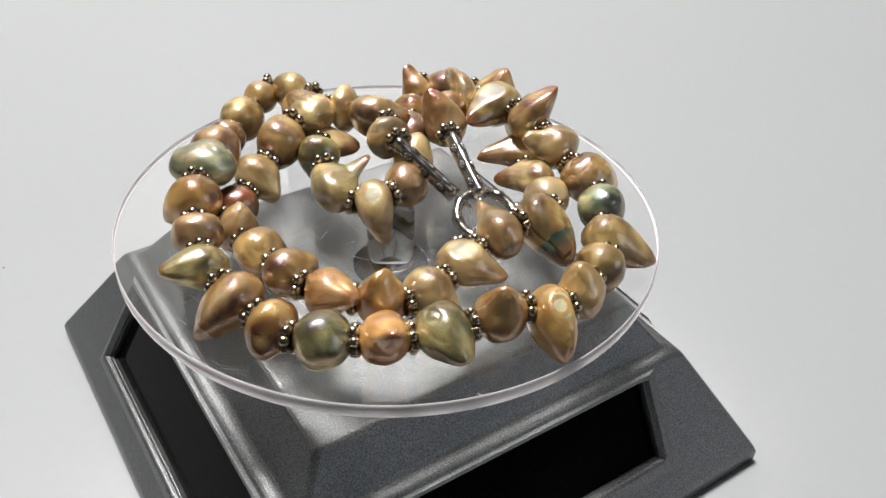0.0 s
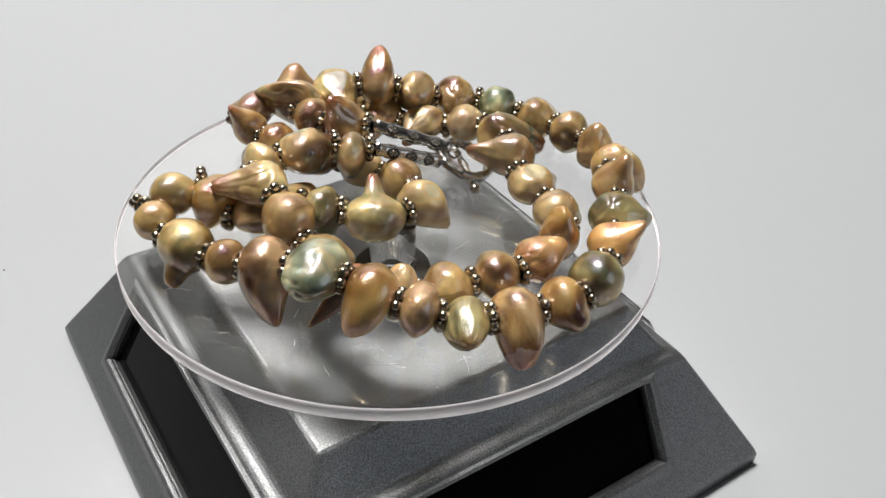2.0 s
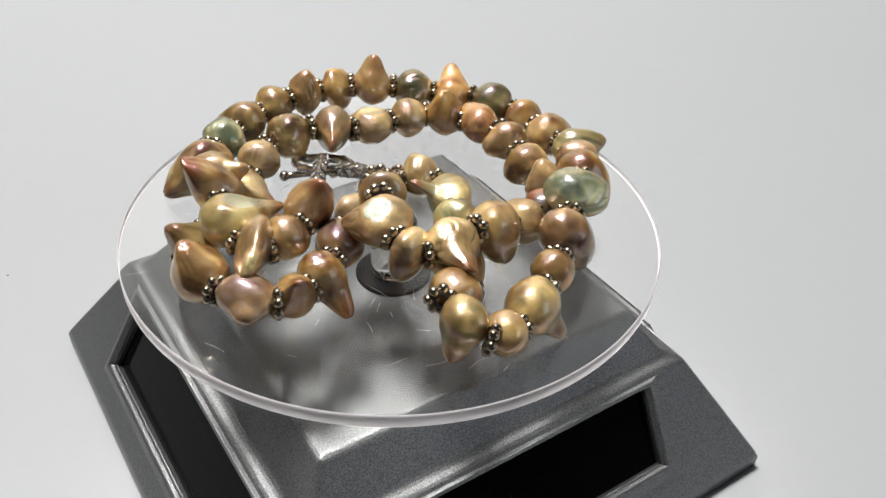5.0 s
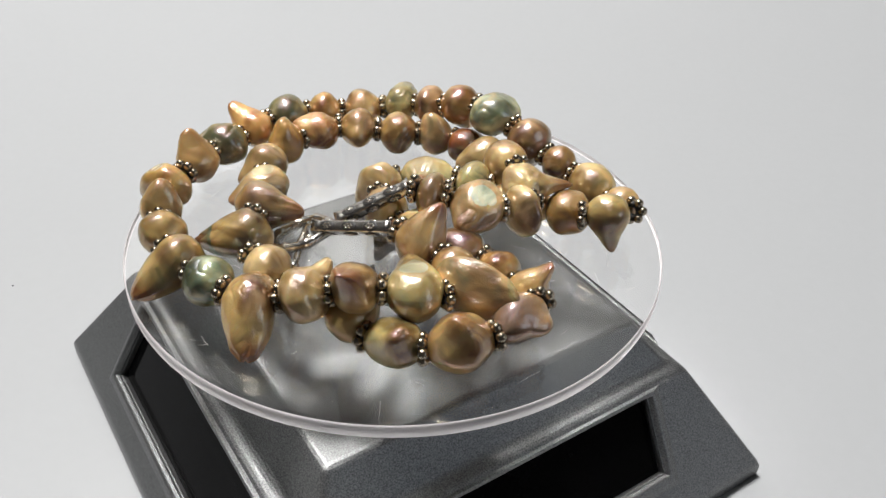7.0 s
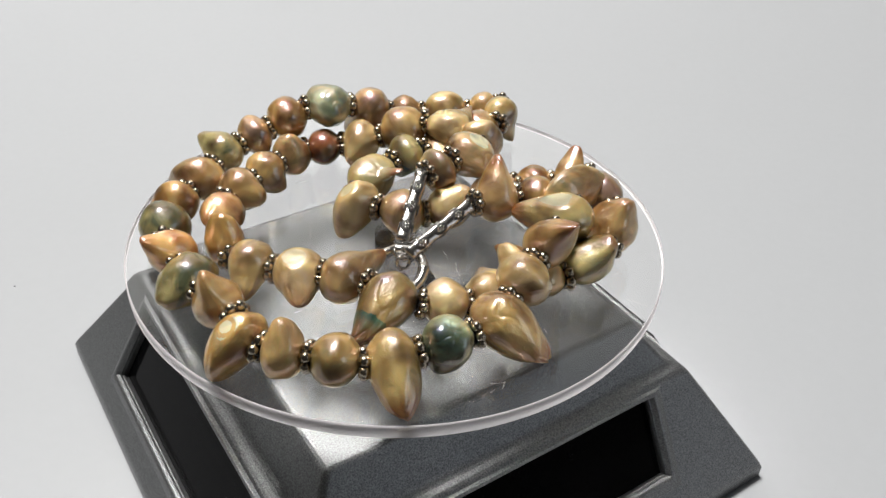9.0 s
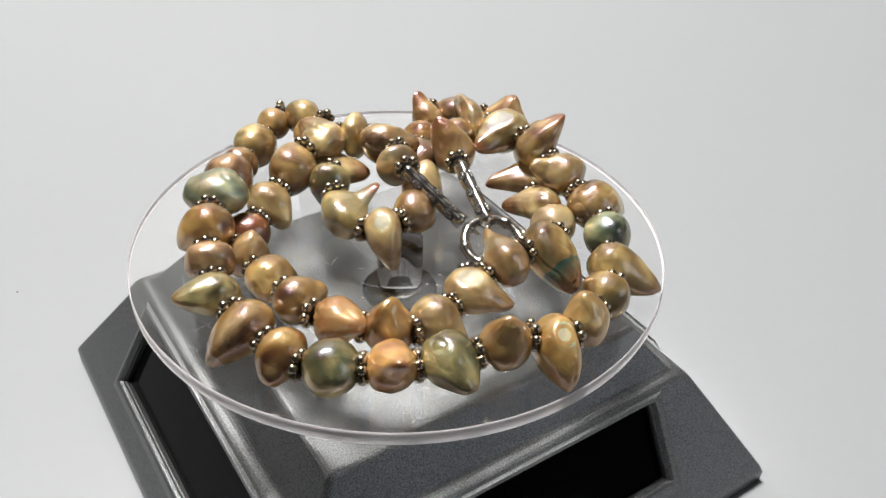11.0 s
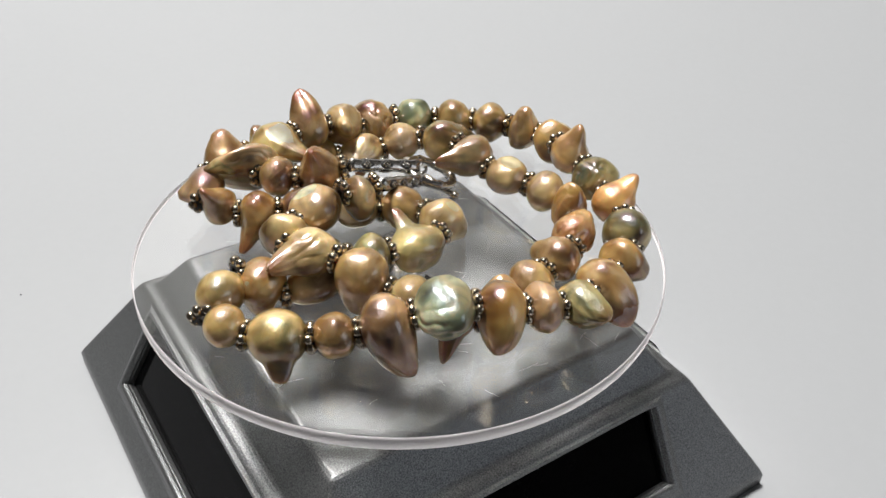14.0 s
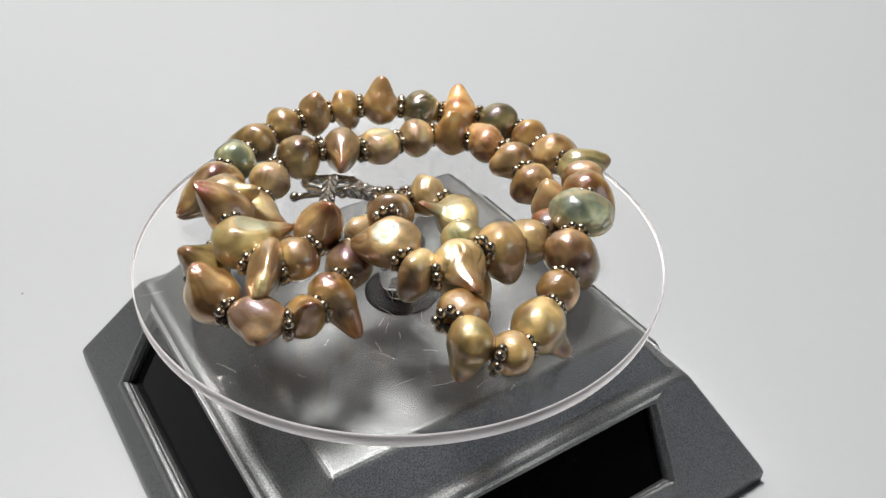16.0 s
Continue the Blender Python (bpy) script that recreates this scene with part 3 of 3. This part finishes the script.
def stamped_bar(a, b, roll):
    """Square silver bar with rounded edges, capped ends and stamped flowers on its four sides."""
    a, b = mm(*a), mm(*b)
    length = (b - a).length
    bm = bmesh.new()
    rnd = random.Random(roll)
    rings = []
    for i in range(15):
        z = length * i / 14
        w = 0.0013 * (1 + 0.06 * math.sin(i * 1.9 + roll) + (0.14 if i in (0, 14) else 0))
        rings.append([bm.verts.new((w * c * rnd.uniform(0.96, 1.04), w * s * rnd.uniform(0.96, 1.04), z)) for c, s in
                      ((-0.72, -1), (0.72, -1), (1, -0.72), (1, 0.72), (0.72, 1), (-0.72, 1), (-1, 0.72), (-1, -0.72))])
    for lo, hi in zip(rings, rings[1:]):
        for i in range(8):
            bm.faces.new((lo[i], lo[(i + 1) % 8], hi[(i + 1) % 8], hi[i]))
    bm.faces.new(rings[0][::-1])
    bm.faces.new(rings[-1])
    bar = part("clasp_bar", bm, SILVER, necklace, "square antiqued silver bar stamped with flowers")
    bar.matrix_local = Matrix.LocRotScale(a, (b - a).to_track_quat("Z", "Y") @ Euler((0, 0, radians(roll))).to_quaternion(), None)
    for side in range(4):
        for k in (0.24, 0.52, 0.80):
            oval = lathe([(0, 0.00012), (0.00074, 0.00010), (0.00096, 0.00002), (0.0010, -0.0002)], 16)
            ov = part("flower_stamp", oval, TARNISH, bar)
            turn = pose(0, 0, 0, 0, 0, 90 * side) @ Matrix.Translation((0.0013, 0, length * k)) @ pose(0, 0, 0, 0, 90, 0)
            ov.matrix_local = turn @ Matrix.Diagonal((1.7, 1.1, 1, 1))
            dots = bmesh.new()
            for d in range(7):
                r = 0.0 if d == 6 else 0.00046
                bmesh.ops.create_icosphere(dots, subdivisions=1, radius=0.00024, matrix=Matrix.Translation(
                    (r * math.cos(d * math.pi / 3), r * math.sin(d * math.pi / 3), 0.00012)))
            dt = part("flower_dots", dots, SILVER, bar)
            dt.matrix_local = turn @ Matrix.Diagonal((1.6, 1.05, 1, 1))
    return bar


stamped_bar((12.4, 11.4, 11.5), (19.0, -4.4, 6.9), 50)
stamped_bar((1.0, 4.9, 13.4), (13.6, -3.9, 6.2), 77)


def hoop(name, centre, radius, thick, normal, label, ripple=0.0):
    n = Vector(normal).normalized()
    q = n.to_track_quat("Z", "Y")
    pts = [q @ Vector((radius * math.cos(a), radius * math.sin(a), 0)) for a in (2 * math.pi * i / 64 for i in range(64))]
    radii = [thick * (1 + ripple * (1 if (i // 2) % 4 == 0 else 0)) for i in range(64)]
    ob = part(name, tube(pts, radii, 10, True), SILVER, necklace, label)
    ob.location = mm(*centre)
    return ob


hoop("link_ring", (15.6, -4.6, 5.2), 0.0016, 0.00042, (0.5, 0.4, 0.8), "small silver link ring")
hoop("toggle_ring", (20.2, -7.6, 4.2), 0.0060, 0.00105, (0.1, -0.34, 0.94), "ridged silver toggle ring", 0.22)
hoop("link_ring", (19.2, -5.4, 5.6), 0.0014, 0.0004, (0.9, 0.2, 0.3), "small silver link ring")
ends = mm(14.2, -13.1, 1.4), mm(27.0, -1.8, 2.6)
toggle = part("toggle_bar", tube([ends[0].lerp(ends[1], i / 10) for i in range(11)],
                                 [0.00075 + 0.0004 * math.exp(-((i - 5) / 1.3) ** 2) for i in range(11)], 12), SILVER, necklace, "plain silver toggle bar")
for e in ends:
    ball(0.0012, "knob", SILVER, toggle).location = e

# frayed cord ends at the clasp
for at, aim in (((0.4, -3.2, 7.4), (0, -1, 1.6)), ((17.8, -4.8, 6.6), (0.6, -1, 0.4))):
    rnd = random.Random(int(at[0] * 10))
    bm = bmesh.new()
    for k in range(16):
        p, d = mm(*at), (Vector(aim).normalized() + Vector((rnd.uniform(-0.6, 0.6), rnd.uniform(-0.6, 0.6), rnd.uniform(-0.6, 0.6)))) * 0.0007
        merge(bm, tube([p, p + d, p + d * 2 + Vector((rnd.uniform(-1, 1), rnd.uniform(-1, 1), 0)) * 0.0003], 0.00006, 4))
    tagged(part("cord_fray", bm, CORD, necklace, "frayed white cord end"), kind="stuff")

# fine scratches on the plate
rnd = random.Random(5)
bm = bmesh.new()
for k in range(90):
    r, a = 0.053 * math.sqrt(rnd.random()), rnd.uniform(0, 2 * math.pi)
    p = Vector((r * math.cos(a), r * math.sin(a), 0.00002))
    h, ln = rnd.uniform(0, math.pi), rnd.choice((0.0006, 0.0009, 0.0014, 0.0022))
    d = Vector((math.cos(h), math.sin(h), 0)) * ln
    merge(bm, tube([p, p + d, p + d * 2 + Vector((-d.y, d.x, 0)) * rnd.uniform(-0.3, 0.3)], 0.000035, 4))
tagged(part("scratches", bm, CORD, plate, "short fine white scratches"), kind="stuff")


def motions():
    for thing in (plate, necklace):
        walk(thing, [(t, pose(0, 0, DISC, 0, 0, a)) for t, a in TURNS])


motions()
